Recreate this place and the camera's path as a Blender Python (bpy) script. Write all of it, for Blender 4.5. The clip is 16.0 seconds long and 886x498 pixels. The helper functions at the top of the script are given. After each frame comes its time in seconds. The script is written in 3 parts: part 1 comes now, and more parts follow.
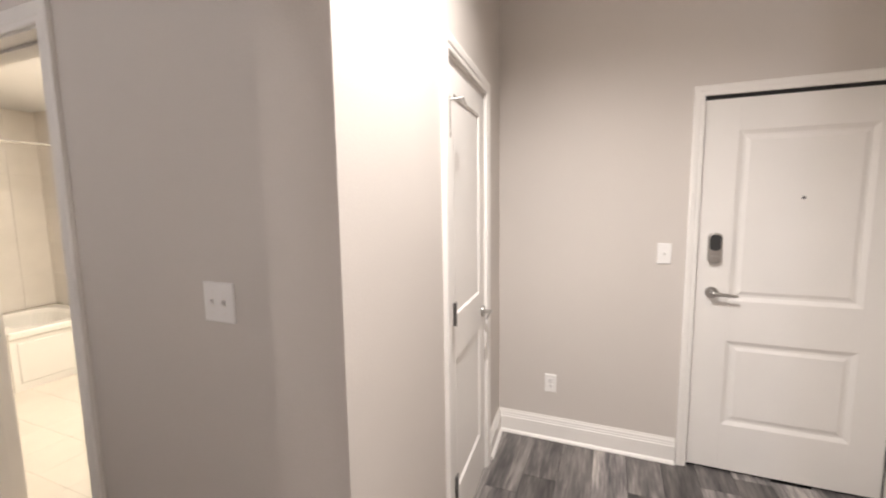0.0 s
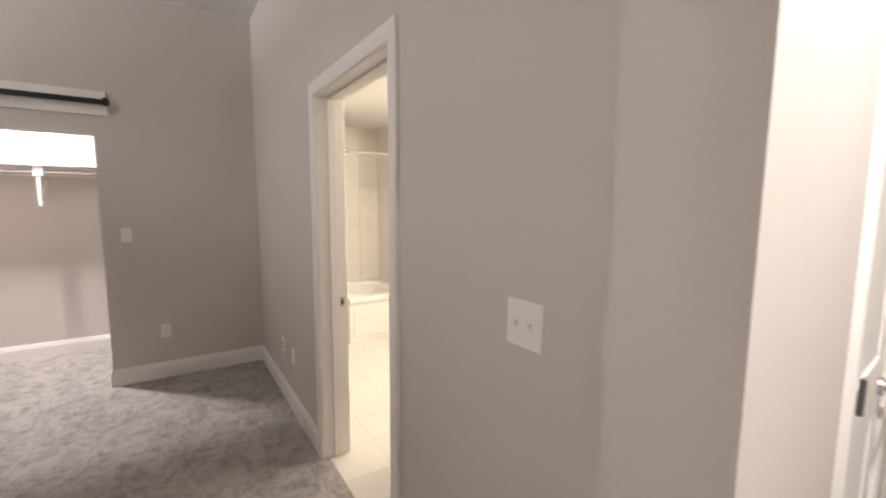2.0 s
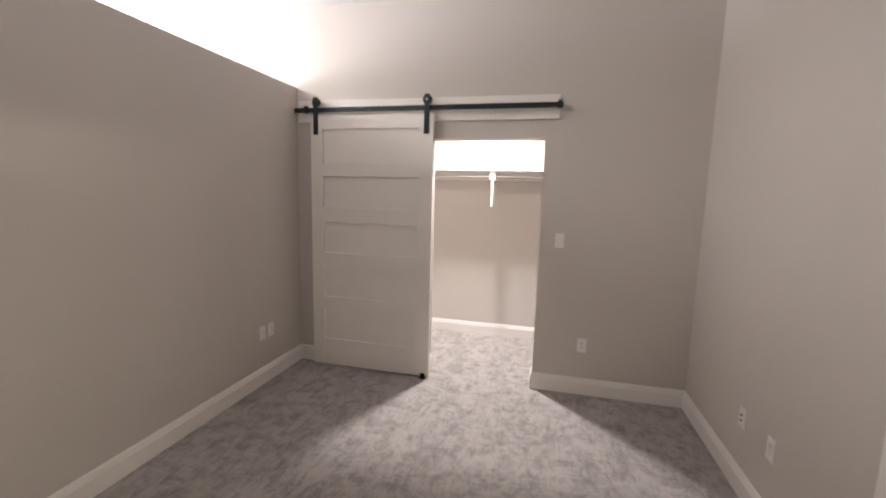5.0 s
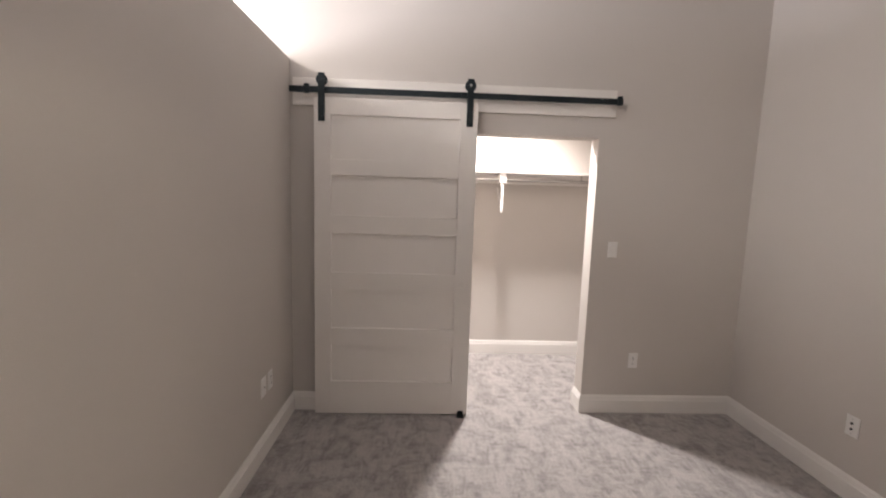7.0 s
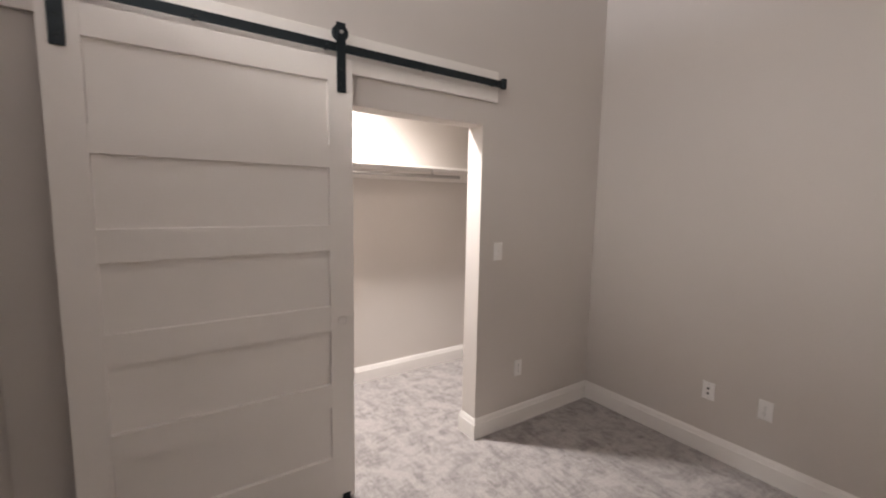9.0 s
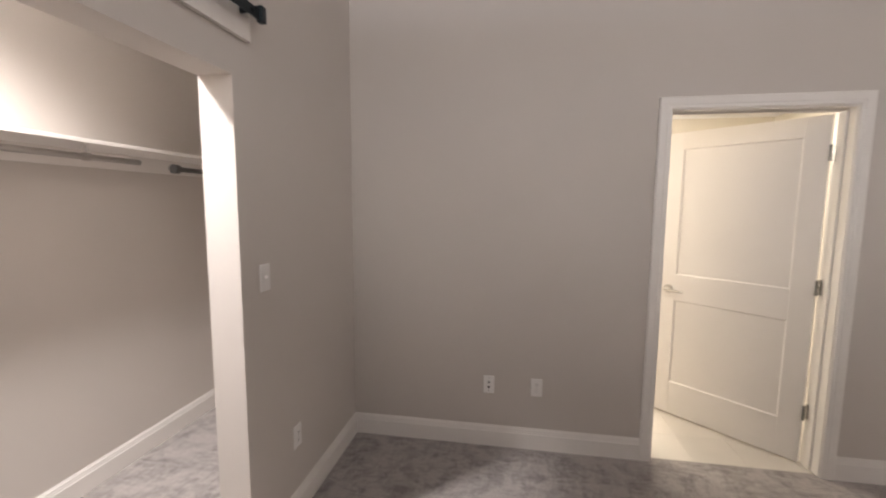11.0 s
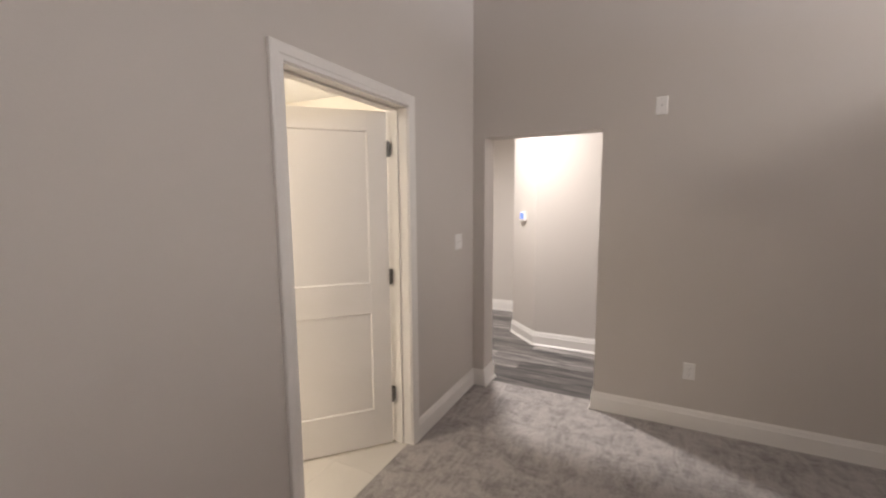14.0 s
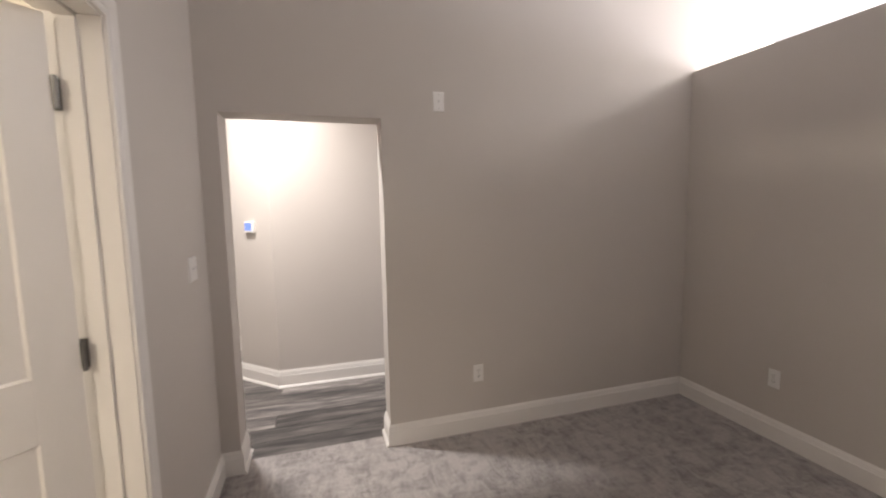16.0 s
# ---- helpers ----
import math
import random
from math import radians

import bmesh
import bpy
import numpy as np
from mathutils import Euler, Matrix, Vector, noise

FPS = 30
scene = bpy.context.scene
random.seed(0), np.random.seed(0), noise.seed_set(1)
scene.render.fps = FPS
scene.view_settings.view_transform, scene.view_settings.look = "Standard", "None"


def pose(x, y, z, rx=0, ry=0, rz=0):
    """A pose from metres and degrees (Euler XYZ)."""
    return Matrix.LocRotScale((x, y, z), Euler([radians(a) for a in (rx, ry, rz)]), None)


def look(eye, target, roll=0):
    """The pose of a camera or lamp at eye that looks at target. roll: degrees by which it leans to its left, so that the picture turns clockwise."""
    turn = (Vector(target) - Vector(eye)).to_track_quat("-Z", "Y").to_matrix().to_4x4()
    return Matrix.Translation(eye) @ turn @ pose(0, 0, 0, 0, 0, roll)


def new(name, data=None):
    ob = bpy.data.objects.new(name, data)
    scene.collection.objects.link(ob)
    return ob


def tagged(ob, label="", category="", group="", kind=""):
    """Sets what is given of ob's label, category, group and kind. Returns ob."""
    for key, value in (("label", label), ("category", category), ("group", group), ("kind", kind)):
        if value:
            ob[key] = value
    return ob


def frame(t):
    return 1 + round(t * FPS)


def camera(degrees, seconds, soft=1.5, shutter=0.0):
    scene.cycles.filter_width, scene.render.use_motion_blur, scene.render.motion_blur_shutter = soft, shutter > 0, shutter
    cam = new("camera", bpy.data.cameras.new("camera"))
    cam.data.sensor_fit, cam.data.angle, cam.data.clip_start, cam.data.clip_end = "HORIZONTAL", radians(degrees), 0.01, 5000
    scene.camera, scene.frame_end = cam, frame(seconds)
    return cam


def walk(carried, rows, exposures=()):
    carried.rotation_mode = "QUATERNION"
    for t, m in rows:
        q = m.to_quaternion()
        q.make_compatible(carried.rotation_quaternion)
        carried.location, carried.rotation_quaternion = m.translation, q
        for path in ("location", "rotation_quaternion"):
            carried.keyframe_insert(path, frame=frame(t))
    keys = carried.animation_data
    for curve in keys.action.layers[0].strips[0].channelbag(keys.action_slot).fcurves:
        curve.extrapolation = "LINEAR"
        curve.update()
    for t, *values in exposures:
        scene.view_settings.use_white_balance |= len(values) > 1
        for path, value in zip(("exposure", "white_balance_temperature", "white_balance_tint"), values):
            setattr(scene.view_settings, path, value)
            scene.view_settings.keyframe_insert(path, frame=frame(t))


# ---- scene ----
cam = camera(93.5, 16.0, soft=2.0, shutter=0.3)
PATH = [
    (0, (0.329, 0.389, 1.515), (-0.427, 2.227, 1.286), -0.8),
    (0.5, (0.223, 0.418, 1.51), (-0.784, 2.132, 1.291), -0.3),
    (1, (0.165, 0.462, 1.521), (-1.091, 2.003, 1.302), 0.0),
    (1.5, (0.103, 0.497, 1.531), (-1.367, 1.835, 1.312), 0.4),
    (2, (0.01, 0.52, 1.53), (-1.653, 1.608, 1.305), 0.4),
    (2.5, (-0.101, 0.541, 1.534), (-1.922, 1.335, 1.307), 0.7),
    (3, (-0.172, 0.495, 1.563), (-2.098, 0.978, 1.321), 1.1),
    (3.5, (-0.306, 0.496, 1.564), (-2.285, 0.624, 1.31), 1.2),
    (4, (-0.448, 0.421, 1.563), (-2.424, 0.243, 1.309), 1.4),
    (4.5, (-0.625, 0.291, 1.578), (-2.573, -0.077, 1.317), 1.4),
    (5, (-0.826, 0.092, 1.589), (-2.753, -0.374, 1.324), 1.5),
    (5.2, (-0.876, -0.006, 1.585), (-2.807, -0.459, 1.321), 1.6),
    (7.3, (-1.352, -1.274, 1.566), (-3.324, -1.056, 1.318), 1.5),
    (7.5, (-1.428, -1.343, 1.586), (-3.386, -1.03, 1.326), 1.3),
    (8, (-1.663, -1.54, 1.585), (-3.561, -0.963, 1.331), 1.2),
    (8.2, (-1.766, -1.606, 1.589), (-3.629, -0.924, 1.334), 1.1),
    (10.3, (-2.837, -1.514, 1.513), (-3.767, 0.247, 1.33), 0.3),
    (10.5, (-2.928, -1.474, 1.527), (-3.705, 0.359, 1.335), 0.1),
    (11, (-3.184, -1.379, 1.56), (-3.511, 0.583, 1.345), 0.4),
    (11.5, (-3.349, -1.21, 1.561), (-3.23, 0.773, 1.33), 0.4),
    (12, (-3.536, -0.965, 1.536), (-2.931, 0.929, 1.319), 0.4),
    (12.5, (-3.595, -0.756, 1.536), (-2.602, 0.967, 1.319), -0.1),
    (13, (-3.6, -0.536, 1.565), (-2.299, 0.963, 1.318), -0.2),
    (13.5, (-3.582, -0.34, 1.562), (-2.042, 0.914, 1.323), -0.2),
    (14, (-3.54, -0.102, 1.562), (-1.768, 0.794, 1.324), -0.4),
    (14.5, (-3.439, 0.11, 1.555), (-1.528, 0.649, 1.319), -0.4),
    (15, (-3.311, 0.322, 1.544), (-1.329, 0.474, 1.322), -0.7),
    (15.5, (-3.155, 0.524, 1.535), (-1.181, 0.282, 1.317), -0.8),
    (16, (-2.92, 0.638, 1.521), (-1.017, 0.059, 1.315), -1.0),
]
walk(cam, [(t, look(eye, target, roll)) for t, eye, target, roll in PATH],
     exposures=((0, 1.18), (2.5, 1.24), (5, 1.35), (8, 1.29), (10.5, 1.17), (16, 1.1)))

# world: dim, the place is closed and lamp-lit
world = bpy.data.worlds.new("world")
scene.world = world
world.use_nodes = True
world.node_tree.nodes["Background"].inputs["Color"].default_value = (0.5, 0.55, 0.65, 1)
world.node_tree.nodes["Background"].inputs["Strength"].default_value = 0.02

CEIL, CLOSET_CEIL = 3.12, 2.80


def lamp(name, kind, m, power, colour, size=0.2, size_y=None):
    data = bpy.data.lights.new(name, kind)
    data.energy, data.color = power, colour
    if kind == "AREA":
        data.shape = "RECTANGLE"
        data.size, data.size_y = size, size_y or size
    else:
        data.shadow_soft_size = size
    ob = new(name, data)
    ob.matrix_world = m
    return ob


COOL, WARM, NEUTRAL = (0.93, 0.92, 1.0), (1.0, 0.89, 0.74), (1.0, 0.95, 0.92)
LW0, LW1, LZ0, LZ1 = -3.7, -0.7, 0.35, 2.45   # window of the next room
LIVING_LAMPS = ((-3.35, -3.2), (-0.95, -3.2))
for lx, ly in LIVING_LAMPS:
    lamp("living_lamp", "POINT", pose(lx, ly, 3.0), 31, NEUTRAL, 0.2)
lamp("window_light", "AREA", pose((LW0 + LW1) / 2, -6.99, (LZ0 + LZ1) / 2, 90, 0, 0), 205, COOL, LW1 - LW0 - 0.1, LZ1 - LZ0 - 0.1)
HALL_LAMP = (0.18, 1.30, 2.98)
hall_lamp = lamp("hall_lamp", "SPOT", pose(*HALL_LAMP), 140, NEUTRAL, 0.07)
hall_lamp.data.spot_size, hall_lamp.data.spot_blend = radians(142), 1.0
CLOSET_LAMP = (-4.85, -0.55, 2.72)
closet_lamp = lamp("closet_lamp", "SPOT", pose(*CLOSET_LAMP), 150, (1.0, 0.945, 0.93), 0.07)
closet_lamp.data.spot_size, closet_lamp.data.spot_blend = radians(134), 1.0
lamp("vanity_lamp", "AREA", pose(-2.1, 3.24, 2.2, -75, 0, 0), 16, WARM, 0.7, 0.1)
# added fill with no fixture, brightens the tub end of the bathroom
lamp("bath_fill", "AREA", pose(-3.1, 2.35, 2.42), 15, WARM, 0.35)


# ---- materials ----
def material(name, colour, rough=0.6, metal=0.0, var=0.06, scale=3.0, fine=220.0, bump=0.0, bump_scale=None, tint=0.0, coat=0.0):
    """Principled surface with large blotches, fine grain and a little relief, in metres."""
    mat = bpy.data.materials.new(name)
    mat.use_nodes = True
    nt = mat.node_tree
    bsdf = nt.nodes["Principled BSDF"]
    bsdf.inputs["Roughness"].default_value, bsdf.inputs["Metallic"].default_value = rough, metal
    bsdf.inputs["Coat Weight"].default_value = coat
    geo = nt.nodes.new("ShaderNodeNewGeometry")
    big, small = nt.nodes.new("ShaderNodeTexNoise"), nt.nodes.new("ShaderNodeTexNoise")
    big.inputs["Scale"].default_value, big.inputs["Detail"].default_value = scale, 5
    small.inputs["Scale"].default_value, small.inputs["Detail"].default_value = fine, 3
    for n in (big, small):
        nt.links.new(geo.outputs["Position"], n.inputs["Vector"])
    mix = nt.nodes.new("ShaderNodeMix")
    mix.data_type = "FLOAT"
    mix.inputs["Factor"].default_value = 0.4
    nt.links.new(big.outputs["Fac"], mix.inputs["A"])
    nt.links.new(small.outputs["Fac"], mix.inputs["B"])
    ramp = nt.nodes.new("ShaderNodeValToRGB")
    lo, hi = [c * (1 - var) for c in colour], [min(1, c * (1 + var)) for c in colour]
    ramp.color_ramp.elements[0].position, ramp.color_ramp.elements[1].position = 0.3, 0.7
    ramp.color_ramp.elements[0].color, ramp.color_ramp.elements[1].color = (*lo, 1), (*hi, 1)
    nt.links.new(mix.outputs["Result"], ramp.inputs["Fac"])
    out = ramp.outputs["Color"]
    if tint:
        info, hsv = nt.nodes.new("ShaderNodeObjectInfo"), nt.nodes.new("ShaderNodeHueSaturation")
        rng = nt.nodes.new("ShaderNodeMapRange")
        rng.inputs["To Min"].default_value, rng.inputs["To Max"].default_value = 1 - tint, 1 + tint
        nt.links.new(info.outputs["Random"], rng.inputs["Value"])
        nt.links.new(rng.outputs["Result"], hsv.inputs["Value"])
        nt.links.new(out, hsv.inputs["Color"])
        out = hsv.outputs["Color"]
    nt.links.new(out, bsdf.inputs["Base Color"])
    if bump:
        b = nt.nodes.new("ShaderNodeBump")
        b.inputs["Strength"].default_value, b.inputs["Distance"].default_value = bump, 0.004
        n = small
        if bump_scale:
            n = nt.nodes.new("ShaderNodeTexNoise")
            n.inputs["Scale"].default_value, n.inputs["Detail"].default_value = bump_scale, 2
            nt.links.new(geo.outputs["Position"], n.inputs["Vector"])
        nt.links.new(n.outputs["Fac"], b.inputs["Height"])
        nt.links.new(b.outputs["Normal"], bsdf.inputs["Normal"])
    return mat


def carpet_material():
    """Cut-pile carpet: brushed tracks, mottled footprints and a tufted grain."""
    mat = bpy.data.materials.new("carpet")
    mat.use_nodes = True
    nt = mat.node_tree
    bsdf = nt.nodes["Principled BSDF"]
    bsdf.inputs["Roughness"].default_value = 0.95
    bsdf.inputs["Specular IOR Level"].default_value = 0.1
    bsdf.inputs["Sheen Weight"].default_value = 0.25
    geo = nt.nodes.new("ShaderNodeNewGeometry")

    def tex(scale, detail, stretch=(1, 1, 1), turn=0.0, distortion=0.0):
        mp, n = nt.nodes.new("ShaderNodeMapping"), nt.nodes.new("ShaderNodeTexNoise")
        mp.inputs["Scale"].default_value, mp.inputs["Rotation"].default_value = stretch, (0, 0, turn)
        n.inputs["Scale"].default_value, n.inputs["Detail"].default_value = scale, detail
        n.inputs["Distortion"].default_value = distortion
        nt.links.new(geo.outputs["Position"], mp.inputs["Vector"])
        nt.links.new(mp.outputs["Vector"], n.inputs["Vector"])
        return n.outputs["Fac"]

    def math_node(op, a, b):
        m = nt.nodes.new("ShaderNodeMath")
        m.operation = op
        for i, v in enumerate((a, b)):
            if isinstance(v, (int, float)):
                m.inputs[i].default_value = v
            else:
                nt.links.new(v, m.inputs[i])
        return m.outputs[0]

    patches = tex(6.5, 6, (1, 1.0, 1), 0.0, 1.2)
    strokes = tex(10.5, 5, (0.55, 1.7, 1), 0.35, 1.6)
    cross = tex(13.0, 4, (1.8, 0.6, 1), -0.5, 1.2)
    flecks = tex(48.0, 4, (1, 1, 1), 0.0, 0.4)
    tuft = tex(240.0, 2)
    value = math_node("ADD", math_node("ADD", math_node("MULTIPLY", patches, 0.34), math_node("MULTIPLY", strokes, 0.30)),
                      math_node("ADD", math_node("MULTIPLY", cross, 0.22), math_node("MULTIPLY", flecks, 0.14)))
    ramp = nt.nodes.new("ShaderNodeValToRGB")
    ramp.color_ramp.elements[0].position, ramp.color_ramp.elements[1].position = 0.40, 0.55
    ramp.color_ramp.elements[0].color, ramp.color_ramp.elements[1].color = (0.275, 0.251, 0.238, 1), (0.485, 0.444, 0.424, 1)
    nt.links.new(value, ramp.inputs["Fac"])
    grain = nt.nodes.new("ShaderNodeMix")
    grain.data_type, grain.blend_type = "RGBA", "MULTIPLY"
    grain.inputs["Factor"].default_value = 1.0
    gr = nt.nodes.new("ShaderNodeValToRGB")
    gr.color_ramp.elements[0].position, gr.color_ramp.elements[1].position = 0.3, 0.65
    gr.color_ramp.elements[0].color, gr.color_ramp.elements[1].color = (0.6, 0.6, 0.6, 1), (1.15, 1.15, 1.15, 1)
    nt.links.new(tuft, gr.inputs["Fac"])
    nt.links.new(ramp.outputs["Color"], grain.inputs["A"])
    nt.links.new(gr.outputs["Color"], grain.inputs["B"])
    nt.links.new(grain.outputs["Result"], bsdf.inputs["Base Color"])
    b = nt.nodes.new("ShaderNodeBump")
    b.inputs["Strength"].default_value, b.inputs["Distance"].default_value = 0.7, 0.008
    nt.links.new(math_node("ADD", math_node("MULTIPLY", tuft, 0.6), math_node("MULTIPLY", patches, 0.8)), b.inputs["Height"])
    nt.links.new(b.outputs["Normal"], bsdf.inputs["Normal"])
    return mat


def plank_material():
    """Weathered grey vinyl plank, grain along y, each plank its own tone."""
    mat = bpy.data.materials.new("vinyl_plank")
    mat.use_nodes = True
    nt = mat.node_tree
    bsdf = nt.nodes["Principled BSDF"]
    bsdf.inputs["Roughness"].default_value = 0.42
    geo, info = nt.nodes.new("ShaderNodeNewGeometry"), nt.nodes.new("ShaderNodeObjectInfo")
    offset = nt.nodes.new("ShaderNodeVectorMath")
    offset.operation = "ADD"
    shift = nt.nodes.new("ShaderNodeCombineXYZ")
    mul = nt.nodes.new("ShaderNodeMath")
    mul.operation = "MULTIPLY"
    mul.inputs[1].default_value = 37.0
    nt.links.new(info.outputs["Random"], mul.inputs[0])
    nt.links.new(mul.outputs[0], shift.inputs[1])
    nt.links.new(mul.outputs[0], shift.inputs[2])
    nt.links.new(geo.outputs["Position"], offset.inputs[0])
    nt.links.new(shift.outputs[0], offset.inputs[1])
    mp = nt.nodes.new("ShaderNodeMapping")
    mp.inputs["Scale"].default_value = (9, 0.9, 1)
    nt.links.new(offset.outputs[0], mp.inputs["Vector"])
    n1, n2 = nt.nodes.new("ShaderNodeTexNoise"), nt.nodes.new("ShaderNodeTexNoise")
    n1.inputs["Scale"].default_value, n1.inputs["Detail"].default_value, n1.inputs["Distortion"].default_value = 1.6, 7, 0.9
    n2.inputs["Scale"].default_value, n2.inputs["Detail"].default_value = 9, 5
    nt.links.new(mp.outputs[0], n1.inputs["Vector"])
    nt.links.new(mp.outputs[0], n2.inputs["Vector"])
    add = nt.nodes.new("ShaderNodeMix")
    add.data_type = "FLOAT"
    add.inputs["Factor"].default_value = 0.35
    nt.links.new(n1.outputs["Fac"], add.inputs["A"])
    nt.links.new(n2.outputs["Fac"], add.inputs["B"])
    ramp = nt.nodes.new("ShaderNodeValToRGB")
    el = ramp.color_ramp.elements
    el[0].position, el[1].position = 0.34, 0.68
    el[0].color, el[1].color = (0.055, 0.052, 0.056, 1), (0.46, 0.42, 0.39, 1)
    e = el.new(0.5)
    e.color = (0.20, 0.182, 0.175, 1)
    nt.links.new(add.outputs["Result"], ramp.inputs["Fac"])
    hsv, rng = nt.nodes.new("ShaderNodeHueSaturation"), nt.nodes.new("ShaderNodeMapRange")
    rng.inputs["To Min"].default_value, rng.inputs["To Max"].default_value = 0.4, 1.35
    nt.links.new(info.outputs["Random"], rng.inputs["Value"])
    nt.links.new(rng.outputs["Result"], hsv.inputs["Value"])
    nt.links.new(ramp.outputs["Color"], hsv.inputs["Color"])
    nt.links.new(hsv.outputs["Color"], bsdf.inputs["Base Color"])
    b = nt.nodes.new("ShaderNodeBump")
    b.inputs["Strength"].default_value, b.inputs["Distance"].default_value = 0.15, 0.002
    nt.links.new(n2.outputs["Fac"], b.inputs["Height"])
    nt.links.new(b.outputs["Normal"], bsdf.inputs["Normal"])
    return mat


WALL = material("greige_wall_paint", (0.63, 0.582, 0.538), 0.75, var=0.025, scale=1.3, bump=0.12, bump_scale=160)
CEILING = material("ceiling_paint", (0.82, 0.81, 0.80), 0.85, var=0.02, bump=0.15, bump_scale=120)
TRIM = material("white_trim_paint", (0.86, 0.825, 0.785), 0.38, var=0.02, scale=5, bump=0.03)
DOOR = material("painted_door", (0.83, 0.795, 0.755), 0.42, var=0.02, scale=4, bump=0.04, bump_scale=90)
BARN = material("painted_barn_door", (0.87, 0.825, 0.775), 0.5, var=0.025, scale=4, bump=0.05, bump_scale=90)
PLATE = material("white_plastic", (0.88, 0.855, 0.83), 0.3, var=0.01)
SLOT = material("dark_slot", (0.03, 0.03, 0.03), 0.5)
BLACK = material("black_steel", (0.020, 0.027, 0.031), 0.42, metal=0.6, var=0.15, scale=30, bump=0.05)
NICKEL = material("brushed_nickel", (0.55, 0.53, 0.51), 0.28, metal=1.0, var=0.06, scale=20)
DARKNICKEL = material("dark_nickel", (0.18, 0.175, 0.17), 0.38, metal=0.9, var=0.06, scale=20)
CHROME = material("chrome", (0.8, 0.8, 0.8), 0.08, metal=1.0, var=0.02)
CARPET = carpet_material()
VINYL = plank_material()
SUBFLOOR = material("dark_joint", (0.03, 0.03, 0.03), 0.9)
BATHTILE = material("beige_floor_tile", (0.68, 0.635, 0.57), 0.35, var=0.06, scale=4, tint=0.03)
GROUT = material("grout", (0.69, 0.645, 0.58), 0.9)
SURROUND = material("pink_beige_tile", (0.77, 0.725, 0.675), 0.3, var=0.06, scale=5, tint=0.03)
BATHWALL = material("cream_wall_paint", (0.76, 0.715, 0.635), 0.7, var=0.02, bump=0.1, bump_scale=160)
PORCELAIN = material("white_porcelain", (0.85, 0.83, 0.79), 0.12, var=0.01, coat=0.4)
STONE = material("white_counter", (0.8, 0.78, 0.74), 0.25, var=0.05, scale=12)
CABINET = material("cabinet_paint", (0.5, 0.45, 0.4), 0.45, var=0.03)
MIRROR = material("mirror_glass", (0.9, 0.9, 0.9), 0.02, metal=1.0, var=0.0)
GLASS = bpy.data.materials.new("window_glass")
GLASS.use_nodes = True
GLASS.node_tree.nodes["Principled BSDF"].inputs["Transmission Weight"].default_value = 1.0
GLASS.node_tree.nodes["Principled BSDF"].inputs["Roughness"].default_value = 0.02
LENS = bpy.data.materials.new("lit_diffuser")
LENS.use_nodes = True
LENS.node_tree.nodes["Principled BSDF"].inputs["Emission Color"].default_value = (1, 0.9, 0.78, 1)
LENS.node_tree.nodes["Principled BSDF"].inputs["Emission Strength"].default_value = 6
SCREEN = bpy.data.materials.new("lit_screen")
SCREEN.use_nodes = True
SCREEN.node_tree.nodes["Principled BSDF"].inputs["Base Color"].default_value = (0.02, 0.02, 0.05, 1)
SCREEN.node_tree.nodes["Principled BSDF"].inputs["Emission Color"].default_value = (0.22, 0.34, 1, 1)
SCREEN.node_tree.nodes["Principled BSDF"].inputs["Emission Strength"].default_value = 0.6


# ---- mesh helpers ----
def mesh_of(name, bm, mat, smooth=False):
    bmesh.ops.recalc_face_normals(bm, faces=bm.faces)
    me = bpy.data.meshes.new(name)
    bm.to_mesh(me)
    bm.free()
    me.materials.append(mat)
    if smooth:
        for p in me.polygons:
            p.use_smooth = True
    return me


def part(name, bm, mat, parent=None, label="", smooth=False, m=None):
    ob = new(name, mesh_of(name, bm, mat, smooth))
    if parent is not None:
        ob.parent = parent
    if m is not None:
        ob.matrix_local = m
    if label:
        ob["label"] = label
    return ob


def structure(name, bm, mat, label, category, smooth=False):
    return tagged(part(name, bm, mat, smooth=smooth), label, category, kind="structure")


def thing(name, label, category, group="", m=None):
    ob = new(name)
    ob.empty_display_size = 0.1
    if m is not None:
        ob.matrix_world = m
    return tagged(ob, label, category, group)


def add_box(bm, lo, hi, bevel=0.0):
    vs = [bm.verts.new((x, y, z)) for x in (lo[0], hi[0]) for y in (lo[1], hi[1]) for z in (lo[2], hi[2])]
    fs = [bm.faces.new([vs[i] for i in q]) for q in ((0, 1, 3, 2), (4, 6, 7, 5), (0, 4, 5, 1), (2, 3, 7, 6), (0, 2, 6, 4), (1, 5, 7, 3))]
    if bevel:
        edges = list({e for f in fs for e in f.edges})
        bmesh.ops.bevel(bm, geom=edges, offset=bevel, segments=2, affect="EDGES", profile=0.5)
    return bm


def box(lo, hi, bevel=0.0):
    return add_box(bmesh.new(), lo, hi, bevel)


def add_prism(bm, poly, z0, z1):
    a, b = [bm.verts.new((x, y, z0)) for x, y in poly], [bm.verts.new((x, y, z1)) for x, y in poly]
    bm.faces.new(a)
    bm.faces.new(b)
    for i in range(len(poly)):
        j = (i + 1) % len(poly)
        bm.faces.new((a[i], a[j], b[j], b[i]))
    return bm


def add_tube(bm, p, q, r, seg=14, r2=None):
    p, q = Vector(p), Vector(q)
    rot = (q - p).to_track_quat("Z", "Y").to_matrix().to_4x4()
    m = Matrix.Translation((p + q) / 2) @ rot
    bmesh.ops.create_cone(bm, cap_ends=True, segments=seg, radius1=r, radius2=r if r2 is None else r2, depth=(q - p).length, matrix=m)
    return bm


def tube(p, q, r, seg=14, r2=None):
    return add_tube(bmesh.new(), p, q, r, seg, r2)


